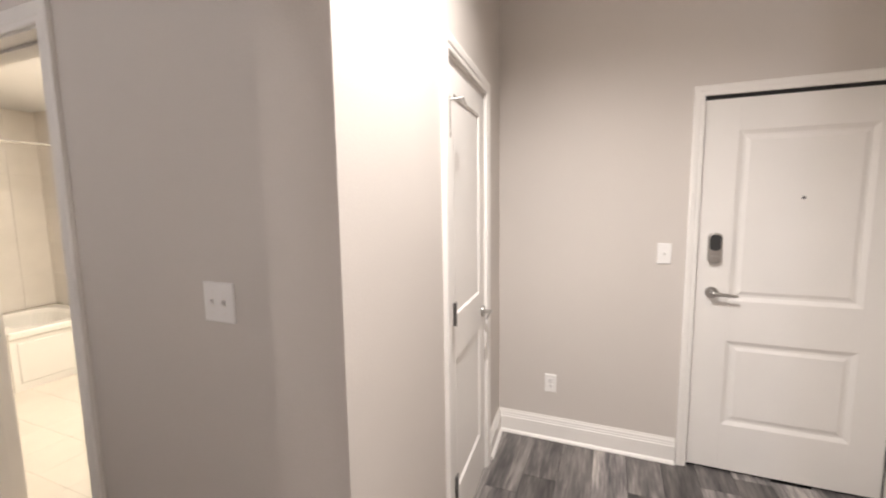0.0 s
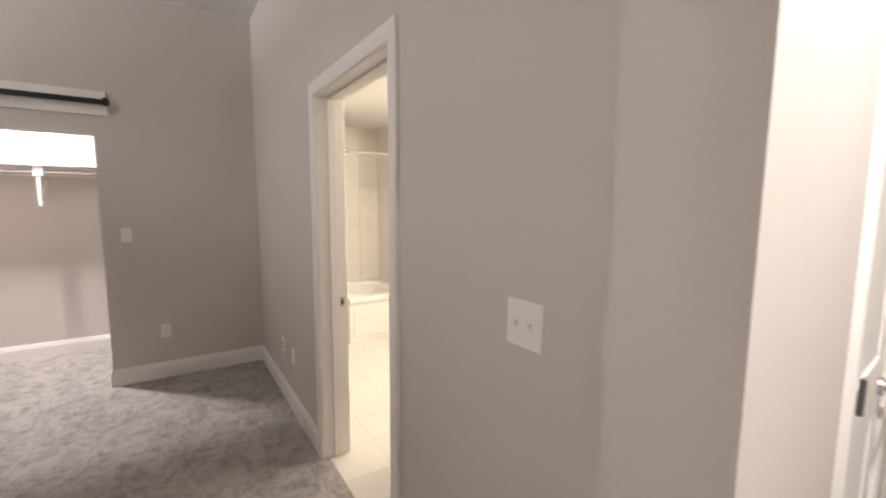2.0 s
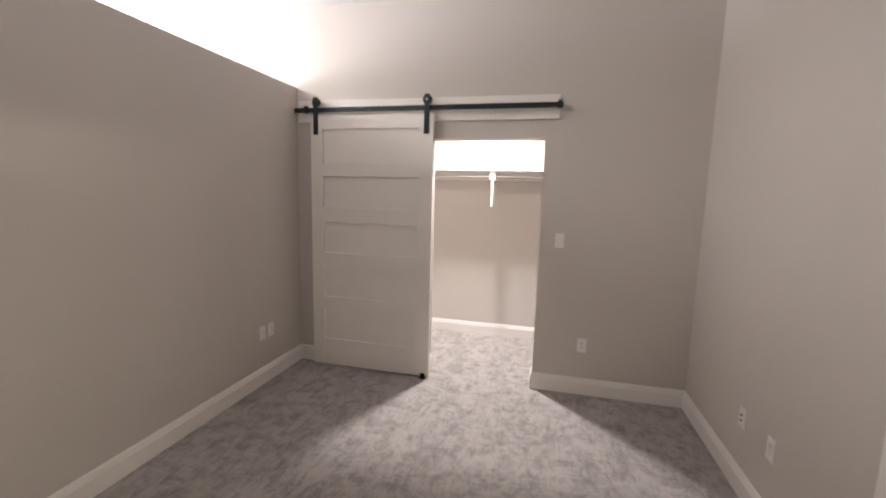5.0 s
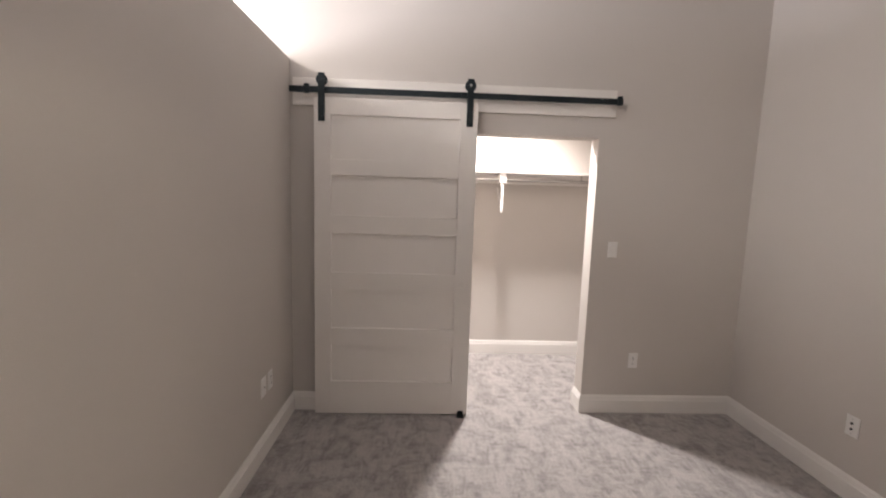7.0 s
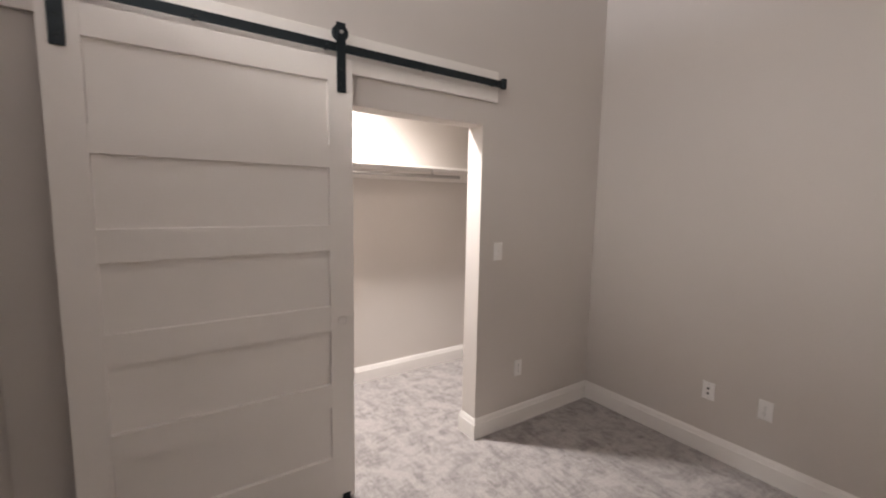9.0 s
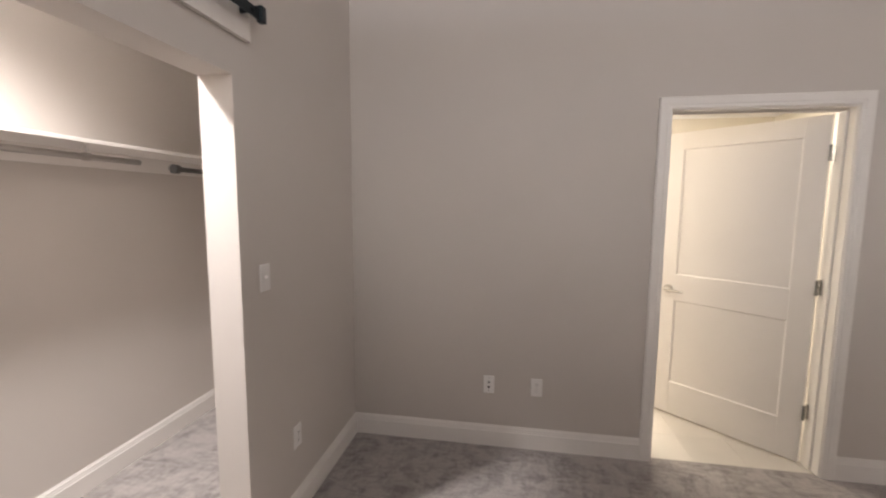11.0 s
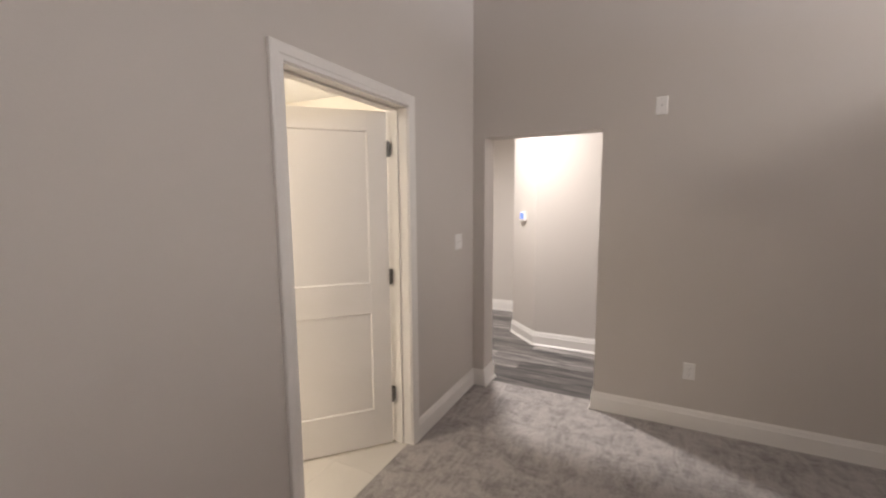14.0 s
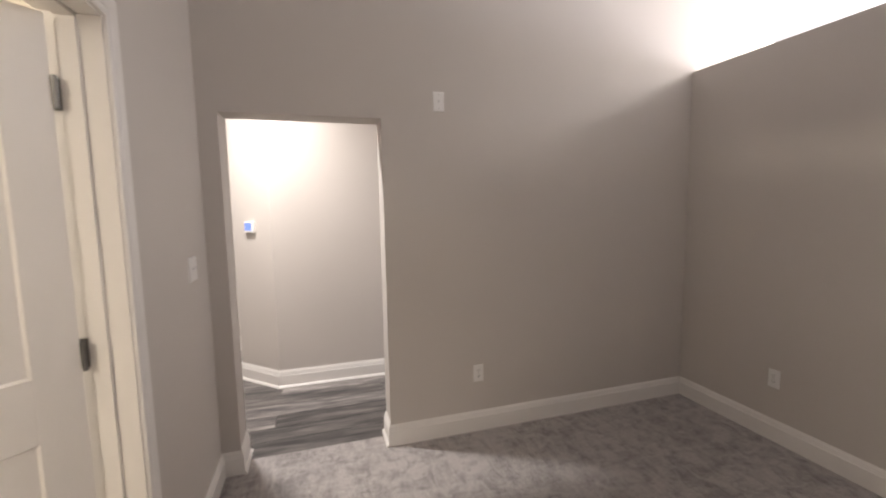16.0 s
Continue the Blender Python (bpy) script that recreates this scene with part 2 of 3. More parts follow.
def lathe(profile, seg=24, squash=(1, 1)):
    """Revolve (radius, z) points about z."""
    bm = bmesh.new()
    rings = []
    for r, z in profile:
        rings.append([bm.verts.new((r * math.cos(a) * squash[0], r * math.sin(a) * squash[1], z)) for a in [2 * math.pi * i / seg for i in range(seg)]])
    for a, b in zip(rings, rings[1:]):
        for i in range(seg):
            j = (i + 1) % seg
            bm.faces.new((a[i], a[j], b[j], b[i]))
    bm.faces.new(rings[0])
    bm.faces.new(rings[-1])
    return bm


def loft(rings):
    """Skin a list of equal closed loops."""
    bm = bmesh.new()
    vr = [[bm.verts.new(p) for p in ring] for ring in rings]
    n = len(vr[0])
    for a, b in zip(vr, vr[1:]):
        for i in range(n):
            j = (i + 1) % n
            bm.faces.new((a[i], a[j], b[j], b[i]))
    bm.faces.new(vr[0])
    bm.faces.new(vr[-1])
    return bm


def rounded(cx, cy, hx, hy, r, z, seg=6):
    pts = []
    for sx, sy, a0 in ((1, 1, 0), (-1, 1, 90), (-1, -1, 180), (1, -1, 270)):
        for i in range(seg + 1):
            a = math.radians(a0 + 90 * i / seg)
            pts.append((cx + sx * (hx - r) + r * math.cos(a), cy + sy * (hy - r) + r * math.sin(a), z))
    return pts


# ---- walls ----
WX, WXB = -4.215, -4.355        # closet wall: room face, closet face
NY, NYB = 1.21, 1.36            # bathroom wall: room face, bath face
EX, EXH = -0.40, -0.23          # wall with the opening: room face, hall face
SY = -2.085                     # low wall: room face
OY0, OY1, OZ = 0.24, 1.11, 2.04  # opening to the hall
CY0, CY1, CZ = -0.85, 0.06, 2.03  # closet opening
BX0, BX1, BZ = -2.312, -1.405, 2.09  # bathroom doorway


def hall_x(y):
    """Face of the slightly skewed hall wall."""
    return -0.20 - 0.0761 * (y - 1.11)


bm = bmesh.new()
add_box(bm, (WXB, CY1, 0), (WX, 2.05, CEIL))
add_box(bm, (WXB, CY0, CZ), (WX, CY1, CEIL))
add_box(bm, (WXB, -7.0, 0), (WX, CY0, CEIL))
structure("wall_west", bm, WALL, "greige painted wall with the closet opening", "wall")
bm = bmesh.new()
add_box(bm, (WX, NY, 0), (BX0 - 0.02, NYB, CEIL))
add_box(bm, (BX0 - 0.02, NY, BZ + 0.02), (BX1 + 0.02, NYB, CEIL))
add_box(bm, (BX1 + 0.02, NY, 0), (EX - 0.02, NYB, CEIL))
structure("wall_north", bm, WALL, "greige painted wall with the bathroom doorway", "wall")
bm = bmesh.new()
add_box(bm, (EX, -2.9, 0), (EXH, OY0, CEIL))
add_box(bm, (EX, OY0, OZ), (-0.21, OY1, CEIL))
structure("wall_east", bm, WALL, "greige painted wall with a plain opening to the hall", "wall")
HD0, HD1, HDZ = 1.85, 2.545, 2.075   # hall closet doorway
bm = bmesh.new()
add_prism(bm, [(EX, OY1), (hall_x(OY1), OY1), (hall_x(HD0), HD0), (-0.42, HD0), (-0.42, NY), (EX, NY)], 0, CEIL)
add_prism(bm, [(hall_x(HD0), HD0), (hall_x(HD1), HD1), (-0.44, HD1), (-0.42, HD0)], HDZ, CEIL)
add_prism(bm, [(hall_x(HD1), HD1), (hall_x(2.96), 2.96), (-0.46, 2.96), (-0.44, HD1)], 0, CEIL)
structure("wall_hall_west", bm, WALL, "greige painted hall wall with a narrow closet door", "wall")
structure("wall_south", box((WX, SY - 0.12, 0), (EX, SY, 2.475), 0.004), WALL, "greige low partition wall open above", "wall")
ED0, ED1, EDZ = 0.742, 1.605, 2.035  # entry doorway
bm = bmesh.new()
add_box(bm, (-0.46, 2.96, 0), (ED0, 3.1, CEIL))
add_box(bm, (ED0, 2.96, EDZ), (ED1, 3.1, CEIL))
add_box(bm, (ED1, 2.96, 0), (2.1, 3.1, CEIL))
structure("wall_entry", bm, WALL, "greige painted wall with the entry door", "wall")
bm = bmesh.new()
add_prism(bm, [(0.765, -2.9), (0.765, 0.99), (1.1, 1.33), (1.96, 1.33), (1.96, 1.2), (1.15, 1.2), (0.9, 0.93), (0.9, -2.9)], 0, CEIL)
structure("wall_hall_east", bm, WALL, "pale greige hall wall with an angled corner", "wall")
structure("wall_hall_end", box((1.96, 1.2, 0), (2.1, 2.96, CEIL)), WALL, "greige painted end wall of the entry", "wall")
bm = bmesh.new()
add_box(bm, (WXB, -7.14, 0), (LW0, -7.0, CEIL))
add_box(bm, (LW0, -7.14, 0), (LW1, -7.0, LZ0))
add_box(bm, (LW0, -7.14, LZ1), (LW1, -7.0, CEIL))
add_box(bm, (LW1, -7.14, 0), (3.14, -7.0, CEIL))
structure("wall_living_south", bm, WALL, "plain painted wall of the next room with a window", "wall")
window = tagged(thing("window_1", "white framed three-part window of the next room", "window"), kind="structure")
for x0, x1 in ((LW0, LW0 + 0.05), (LW1 - 0.05, LW1), (-2.73, -2.67), (-1.73, -1.67)):
    part("window_frame", box((x0, -7.11, LZ0), (x1, -7.05, LZ1), 0.004), TRIM, window)
for z0, z1 in ((LZ0, LZ0 + 0.05), (LZ1 - 0.05, LZ1)):
    for x0, x1 in ((LW0 + 0.05, -2.73), (-2.67, -1.73), (-1.67, LW1 - 0.05)):
        part("window_frame", box((x0, -7.11, z0), (x1, -7.05, z1), 0.004), TRIM, window)
for x0, x1 in ((LW0 + 0.05, -2.73), (-2.67, -1.73), (-1.67, LW1 - 0.05)):
    part("pane", box((x0, -7.083, LZ0 + 0.05), (x1, -7.077, LZ1 - 0.05)), GLASS, window).visible_shadow = False
for name, lo, hi in (("wall_living_east", (3.0, -7.0, 0), (3.14, -2.9, CEIL)), ("wall_living_north", (0.9, -3.04, 0), (3.0, -2.9, CEIL))):
    structure(name, box(lo, hi), WALL, "plain painted wall of the next room", "wall")
structure("ceiling", box((WXB, -7.14, CEIL), (3.14, NYB, CEIL + 0.1)), CEILING, "white painted flat ceiling", "ceiling")
structure("ceiling_hall", box((-0.46, NYB, CEIL), (2.1, 3.1, CEIL + 0.1)), CEILING, "white painted hall ceiling", "ceiling")

# closet
for name, lo, hi in (("wall_closet_back", (-5.54, -2.15, 0), (-5.42, 2.05, CEIL)), ("wall_closet_end", (-5.42, 1.97, 0), (WXB, 2.045, CEIL)), ("wall_closet_side", (-5.42, -2.15, 0), (WXB, -2.0, CEIL))):
    structure(name, box(lo, hi), WALL, "greige painted closet wall", "wall")
structure("ceiling_closet", box((-5.42, -2.0, CLOSET_CEIL), (WXB, 1.97, CLOSET_CEIL + 0.1)), CEILING, "white closet ceiling", "ceiling")

# bathroom
for name, lo, hi in (("wall_tub_back", (-5.22, 2.05, 0), (-5.10, 2.95, 2.6)), ("wall_bathroom", (-5.10, 2.83, 0), (-4.13, 2.95, 2.6)), ("wall_toilet_side", (-4.25, 2.95, 0), (-4.13, 3.4, 2.6)),
                     ("wall_bathroom_north", (-4.25, 3.4, 0), (-0.5, 3.52, 2.6)), ("wall_bathroom_east", (-0.62, NYB, 0), (-0.5, 3.4, 2.6))):
    structure(name, box(lo, hi), BATHWALL, "cream painted bathroom wall", "wall")
structure("ceiling_tub", box((-5.22, 2.05, 2.45), (WX, 3.52, 2.55)), CEILING, "white ceiling over the bathtub", "ceiling")
structure("ceiling_bathroom", box((WX, NYB + 0.002, 2.45), (-0.5, 3.52, 2.55)), CEILING, "white bathroom ceiling", "ceiling")

# ---- floors ----
structure("floor_carpet", box((-5.77, -2.15, -0.1), (-0.275, NY + 0.03, 0.0)), CARPET, "grey cut-pile carpet with vacuum tracks", "carpet")
structure("floor_closet", box((-5.77, NY + 0.03, -0.1), (WXB, 2.05, 0.0)), CARPET, "grey cut-pile carpet in the closet", "carpet")
structure("floor_hall", box((-0.275, -7.14, -0.1), (3.14, 3.1, -0.012)), SUBFLOOR, "grey wood-look vinyl plank floor", "floor")
structure("floor_entry", box((-0.46, NY + 0.03, -0.1), (-0.275, 3.1, -0.012)), SUBFLOOR, "grey vinyl plank floor at the closet door", "floor")
structure("floor_living", box((WXB, -7.14, -0.1), (-0.275, -2.15, -0.008)), VINYL, "grey wood-look vinyl floor of the next room", "floor")
structure("floor_tub", box((-5.22, 2.05, -0.1), (WXB, 3.52, -0.010)), GROUT, "floor under the bathtub", "floor")
structure("floor_bathroom", box((WXB, NY + 0.03, -0.1), (-0.46, 3.52, -0.003)), GROUT, "beige tiled bathroom floor", "floor")

# ---- trim ----
BASE = [(0, 0), (0.016, 0), (0.016, 0.100), (0.0125, 0.104), (0.0125, 0.112), (0.010, 0.116), (0.010, 0.124), (0.005, 0.132), (0.004, 0.138), (0, 0.138)]
SHOE = [(0, 0), (0.030, 0), (0.029, 0.006), (0.024, 0.014), (0.016, 0.020), (0.016, 0.104), (0.0125, 0.108), (0.0125, 0.118), (0.010, 0.122), (0.010, 0.132), (0.005, 0.142), (0.004, 0.15), (0, 0.15)]


def baseboard(p, q, profile=BASE, start=0.0, end=0.0):
    """A run along p to q; the room lies on the left of that way. start, end: 1 for an outer mitre, -1 for an inner one."""
    p, q = Vector(p), Vector(q)
    d = (q - p).normalized()
    n = Vector((-d.y, d.x))
    rings = []
    for point, k in ((p, -start), (q, end)):
        rings.append([(*(point + n * o + d * o * k), z) for o, z in profile])
    structure("baseboard", loft(rings), TRIM, "white painted moulded baseboard", "baseboard")


baseboard((WX, NY), (WX, CY1), start=-1, end=1)
baseboard((WX, CY1), (WXB, CY1), start=1, end=1)
baseboard((WXB, CY0), (WX, CY0), start=1, end=1)
baseboard((WX, CY0), (WX, SY), start=1, end=-1)
baseboard((WX, SY), (EX, SY), start=-1, end=-1)
baseboard((EX, SY), (EX, OY0), start=-1, end=1)
baseboard((EX, OY0), (EXH, OY0), SHOE, start=1, end=1)
baseboard((EXH, OY0), (EXH, -2.9), SHOE, start=1)
baseboard((EX, OY1), (EX, NY), start=1, end=-1)
baseboard((EX, NY), (-1.333, NY), start=-1)
baseboard((-2.385, NY), (WX, NY), end=-1)
baseboard((hall_x(OY1), OY1), (EX, OY1), SHOE, start=1, end=1)
baseboard((hall_x(1.785), 1.785), (hall_x(OY1), OY1), SHOE, end=1)
baseboard((hall_x(2.96), 2.96), (hall_x(2.61), 2.61), SHOE, start=-1)
baseboard((0.690, 2.96), (hall_x(2.96), 2.96), SHOE, end=-1)
baseboard((1.96, 2.96), (1.66, 2.96), SHOE, start=-1)
baseboard((1.96, 1.33), (1.96, 2.96), SHOE, start=-1, end=-1)
baseboard((1.1, 1.33), (1.96, 1.33), SHOE, start=0.4, end=-1)
baseboard((0.765, 0.99), (1.1, 1.33), SHOE, start=0.4, end=0.4)
baseboard((0.765, -2.9), (0.765, 0.99), SHOE, end=0.4)
baseboard((-5.42, 1.97), (-5.42, -2.0), start=-1, end=-1)
baseboard((WXB, 1.97), (-5.42, 1.97), start=-1, end=-1)
baseboard((WXB, CY1), (WXB, 1.97), start=1, end=-1)
baseboard((-5.42, -2.0), (WXB, -2.0), start=-1, end=-1)
baseboard((WXB, -2.0), (WXB, CY0), start=-1, end=1)
baseboard((-4.13, 3.4), (-4.13, 2.85), start=-1)
baseboard((-2.78, 3.4), (-4.13, 3.4), end=-1)


def casing(name, m, x0, x1, z1, width, label):
    """Mitred casing round an opening that lies in the local xz plane and faces local -y."""
    prof = [(0, 0), (0, 0.011), (0.006, 0.014), (0.02, 0.014), (0.026, 0.017), (width - 0.008, 0.019), (width, 0.015), (width, 0)]
    rings = []
    for x, z, sx, sz in ((x0, 0, -1, 0), (x0, z1, -1, 1), (x1, z1, 1, 1), (x1, 0, 1, 0)):
        rings.append([(x + sx * o, -d, z + sz * o) for o, d in prof])
    ob = structure(name, loft(rings), TRIM, label, "door casing")
    ob.matrix_world = m
    return ob


def jamb(name, m, x0, x1, z1, depth, t=0.019, stop=None):
    """Lining of a doorway, with the stop bead."""
    bm = bmesh.new()
    add_box(bm, (x0 - t, -0.001, 0), (x0, depth + 0.001, z1 + t), 0.001)
    add_box(bm, (x1, -0.001, 0), (x1 + t, depth + 0.001, z1 + t), 0.001)
    add_box(bm, (x0, -0.001, z1), (x1, depth + 0.001, z1 + t), 0.001)
    if stop:
        a, b = stop
        add_box(bm, (x0, a, 0), (x0 + 0.011, b, z1), 0.001)
        add_box(bm, (x1 - 0.011, a, 0), (x1, b, z1), 0.001)
        add_box(bm, (x0 + 0.011, a, z1 - 0.011), (x1 - 0.011, b, z1), 0.001)
    ob = structure(name, bm, TRIM, "white painted door jamb", "door jamb")
    ob.matrix_world = m
    return ob


casing("trim", pose(0, NY, 0), BX0 - 0.006, BX1 + 0.006, BZ + 0.006, 0.067, "white door casing round the bathroom doorway")
jamb("door_frame", pose(0, NY, 0), BX0, BX1, BZ, NYB - NY, stop=(0.06, 0.11))
casing("trim", pose(0, NYB, 0, 0, 0, 180), -BX1 - 0.006, -BX0 + 0.006, BZ + 0.006, 0.067, "white door casing inside the bathroom")
casing("trim", pose(0, 2.96, 0), ED0 + 0.004, ED1 - 0.004, EDZ - 0.004, 0.052, "white casing round the entry door")
HM = pose(hall_x(HD0), HD0, 0, 0, 0, 90 + math.degrees(math.atan(0.0761)))
HW = (HD1 - HD0) * math.hypot(1, 0.0761)
casing("trim", HM, 0.014, HW - 0.014, HDZ - 0.014, 0.062, "white casing round the hall closet door")
jamb("door_frame", HM, 0.02, HW - 0.02, HDZ - 0.02, 0.1)


# ---- doors ----
def leaf_frame(w, h, t, panels):
    """Stiles and rails; every panel spans the same width."""
    a, b = panels[0][0], panels[0][2]
    bm = bmesh.new()
    add_box(bm, (0, 0, 0), (a, t, h), 0.0015)
    add_box(bm, (b, 0, 0), (w, t, h), 0.0015)
    edges = [0] + [z for p in sorted(panels, key=lambda p: p[1]) for z in (p[1], p[3])] + [h]
    for z0, z1 in zip(edges[::2], edges[1::2]):
        add_box(bm, (a, 0.0, z0), (b, t, z1))
    return bm


def panel_mesh(x0, z0, x1, z1, t, depth, slope, raised=0.0):
    """A sunk panel on both faces, with sloped sticking and an optional raised field."""
    bm = bmesh.new()
    for y, s in ((0.0, 1), (t, -1)):
        steps = [(0, 0.0), (slope, depth)]
        if raised:
            steps += [(slope + 0.012, depth), (slope + 0.03, depth - raised)]
        rings = []
        for o, d in steps:
            rings.append([bm.verts.new((x, y + s * d, z)) for x, z in ((x0 + o, z0 + o), (x1 - o, z0 + o), (x1 - o, z1 - o), (x0 + o, z1 - o))])
        for p, q in zip(rings, rings[1:]):
            for i in range(4):
                j = (i + 1) % 4
                bm.faces.new((p[i], p[j], q[j], q[i]))
        bm.faces.new(rings[-1])
    return bm


def panel_door(name, label, m, w, h, t, panels, mat, depth=0.007, slope=0.007, raised=0.0):
    door = tagged(thing(name, label, "door", m=m), kind="structure")
    part("leaf", leaf_frame(w, h, t, panels), mat, door)
    for p in panels:
        part("panel", panel_mesh(*p, t, depth, slope, raised), mat, door)
    return door


def hinge(parent, x, y, z, side=1, leaf=True):
    h = part("hinge", tube((x, y, z - 0.045), (x, y, z + 0.045), 0.007, 10), DARKNICKEL, parent, "dark metal butt hinge")
    if leaf:
        part("hinge_leaf", box((x - 0.001 if side > 0 else x - 0.034, y + 0.001, z - 0.045), (x + 0.034 if side > 0 else x + 0.001, y + 0.004, z + 0.045), 0.001), DARKNICKEL, h)
    return h


def lever(parent, x, y, z, way, s):
    """Rose and lever on a face with outward normal s along y; way: +1 or -1 along x."""
    rose = part("handle", tube((x, y, z), (x, y + s * 0.012, z), 0.031, 24), NICKEL, parent, "brushed nickel lever handle", smooth=False)
    part("spindle", tube((x, y + s * 0.012, z), (x, y + s * 0.048, z), 0.011, 14), NICKEL, rose, smooth=False)
    rings = []
    for u, r, dz in ((-0.012, 0.010, 0), (0.01, 0.012, 0), (0.05, 0.009, -0.003), (0.09, 0.008, -0.006), (0.112, 0.006, -0.007)):
        rings.append([(x + way * u, y + s * 0.048 + 0.7 * r * math.cos(a), z + dz + r * math.sin(a)) for a in [2 * math.pi * i / 12 for i in range(12)]])
    part("lever", loft(rings), NICKEL, rose, smooth=True)


# bathroom door, opened inwards; local x runs from the hinge to the free edge
BW = 0.885
bath_door = panel_door("door_bathroom", "white two-panel bathroom door standing half open", pose(BX1 - 0.012, NYB - 0.005, 0.012, 0, 0, 180 - 43), BW, 2.06, 0.035,
                       [(0.115, 0.24, BW - 0.115, 0.86), (0.115, 1.05, BW - 0.115, 1.945)], DOOR)
for z in (0.33, 1.09, 1.86):
    hinge(bath_door, -0.006, 0.040, z - 0.012, 1, False)
lever(bath_door, BW - 0.07, 0.035, 0.94, -1, 1)
lever(bath_door, BW - 0.07, 0.0, 0.94, -1, -1)
for z in (0.33, 1.09, 1.86):
    tagged(part("hinge_plate", box((BX1 - 0.003, NY + 0.112, z - 0.045), (BX1 - 0.0005, NY + 0.146, z + 0.045), 0.001), DARKNICKEL), "dark metal hinge plate on the jamb", "hinge", "jamb hinge plates")
strike = thing("strike_plate", "brushed nickel strike plate on the bathroom jamb", "strike plate")
part("plate", box((BX0 + 0.0005, NY + 0.112, 0.915), (BX0 + 0.003, NY + 0.14, 0.975), 0.001), NICKEL, strike)
part("slot", box((BX0 + 0.0032, NY + 0.119, 0.93), (BX0 + 0.0036, NY + 0.133, 0.96)), SLOT, strike)

# entry door
EW = ED1 - ED0 - 0.02
entry = panel_door("door_entry", "white two-panel entry door, closed, with keypad deadbolt", pose(ED0 + 0.008, 2.972, 0.012), EW, 2.0, 0.044,
                   [(0.155, 0.26, EW - 0.14, 0.735), (0.155, 0.955, EW - 0.14, 1.84)], DOOR, 0.010, 0.022, 0.006)
lever(entry, 0.075, 0, 0.995, 1, -1)
lock = part("deadbolt", loft([rounded(0, 0, 0.0325 - o, 0.081 - o, 0.026 - o, d) for o, d in ((0, 0), (0, 0.018), (0.003, 0.024), (0.006, 0.026))]), NICKEL, entry, "brushed nickel keypad deadbolt", m=pose(0.0765, 0, 1.235, 90, 0, 0))
part("keypad", loft([rounded(0, 0.03, 0.026, 0.042, 0.02, d) for d in (0.02, 0.0275)]), SLOT, lock, "black glass keypad")
part("thumbturn", box((-0.016, -0.052, 0.024), (0.016, -0.038, 0.040), 0.003), NICKEL, lock)
part("peephole", tube((0.44, 0.011, 1.495), (0.44, -0.001, 1.495), 0.008, 14), DARKNICKEL, entry)
# dark strips fill the gaps round the leaf, a dark sheet closes the doorway behind
bm = bmesh.new()
add_box(bm, (ED0, 2.985, 0), (ED0 + 0.006, 3.02, EDZ))
add_box(bm, (ED1 - 0.006, 2.985, 0), (ED1, 3.02, EDZ))
add_box(bm, (ED0 + 0.006, 2.985, 2.014), (ED1 - 0.006, 3.02, EDZ))
add_box(bm, (ED0, 3.03, 0), (ED1, 3.06, EDZ))
structure("door_gap_fill", bm, SLOT, "dark strips in the entry door gap and dark sheet behind the leaf", "seal")
for z in (0.22, 1.8):
    hinge(entry, EW + 0.004, -0.004, z)

# hall closet door, closed
hd = panel_door("door_closet", "white narrow two-panel closet door, closed", HM @ pose(0.024, 0.002, 0.012), HW - 0.048, HDZ - 0.036, 0.035,
                [(0.09, 0.25, HW - 0.16, 0.84), (0.09, 1.03, HW - 0.16, 1.92)], DOOR, 0.008, 0.008)
for z in (0.33, 1.06):
    hinge(hd, 0.002, -0.024, z)
lever(hd, HW - 0.105, 0, 0.92, -1, -1)
hook = thing("over_door_stop", "brushed nickel hinge-pin door stop on the closet door", "door stop", m=HM)
part("arm", add_tube(tube((0.02, -0.006, 1.885), (0.02, -0.065, 1.89), 0.004, 8), (0.02, -0.062, 1.89), (0.10, -0.05, 1.885), 0.005, 8), NICKEL, hook)
part("pin", tube((0.022, -0.008, 1.75), (0.022, -0.008, 1.9), 0.0075, 10), NICKEL, hook)

# ---- barn door ----
BY0, BY1 = -1.905, -0.812
barn = thing("barn_door", "greige five-panel sliding barn door, pushed half open", "door", m=pose(-4.130, BY0, 0.014, 0, 0, 90))
BWD = BY1 - BY0
rows5 = [(0.112, z0, BWD - 0.118, z1) for z0, z1 in ((0.24, 0.51), (0.632, 0.905), (1.03, 1.302), (1.425, 1.697), (1.80, 2.092))]
part("leaf", leaf_frame(BWD, 2.2, 0.038, rows5), BARN, barn)
for p in rows5:
    part("panel", panel_mesh(*p, 0.038, 0.015, 0.002), BARN, barn)
pull = part("pull", lathe([(0.026, 0.001), (0.026, 0.003), (0.022, 0.0035), (0.020, 0.0015), (0.004, 0.0012)], 24), BARN, barn, "round recessed finger pull", m=pose(BWD - 0.06, 0, 0.955, 90, 0, 0))
for u in (BY0 + 1.905 + 0.052, BWD - 0.056):
    strap = part("hanger", box((u - 0.022, -0.008, 2.045), (u + 0.022, -0.001, 2.354), 0.002), BLACK, barn, "black steel strap hanger")
    part("wheel", lathe([(0.032, -0.012), (0.037, -0.010), (0.031, -0.004), (0.031, 0.004), (0.037, 0.010), (0.032, 0.012)], 28), BLACK, strap, m=pose(u, 0.010, 2.312, 90, 0, 0))
    for z in (2.085, 2.15, 2.312):
        part("bolt", tube((u, -0.013, z), (u, -0.008, z), 0.009, 6), BLACK if z < 2.3 or u < 0.5 else NICKEL, strap)
rail = thing("barn_door_rail", "black steel barn door rail on a painted header board", "rail")
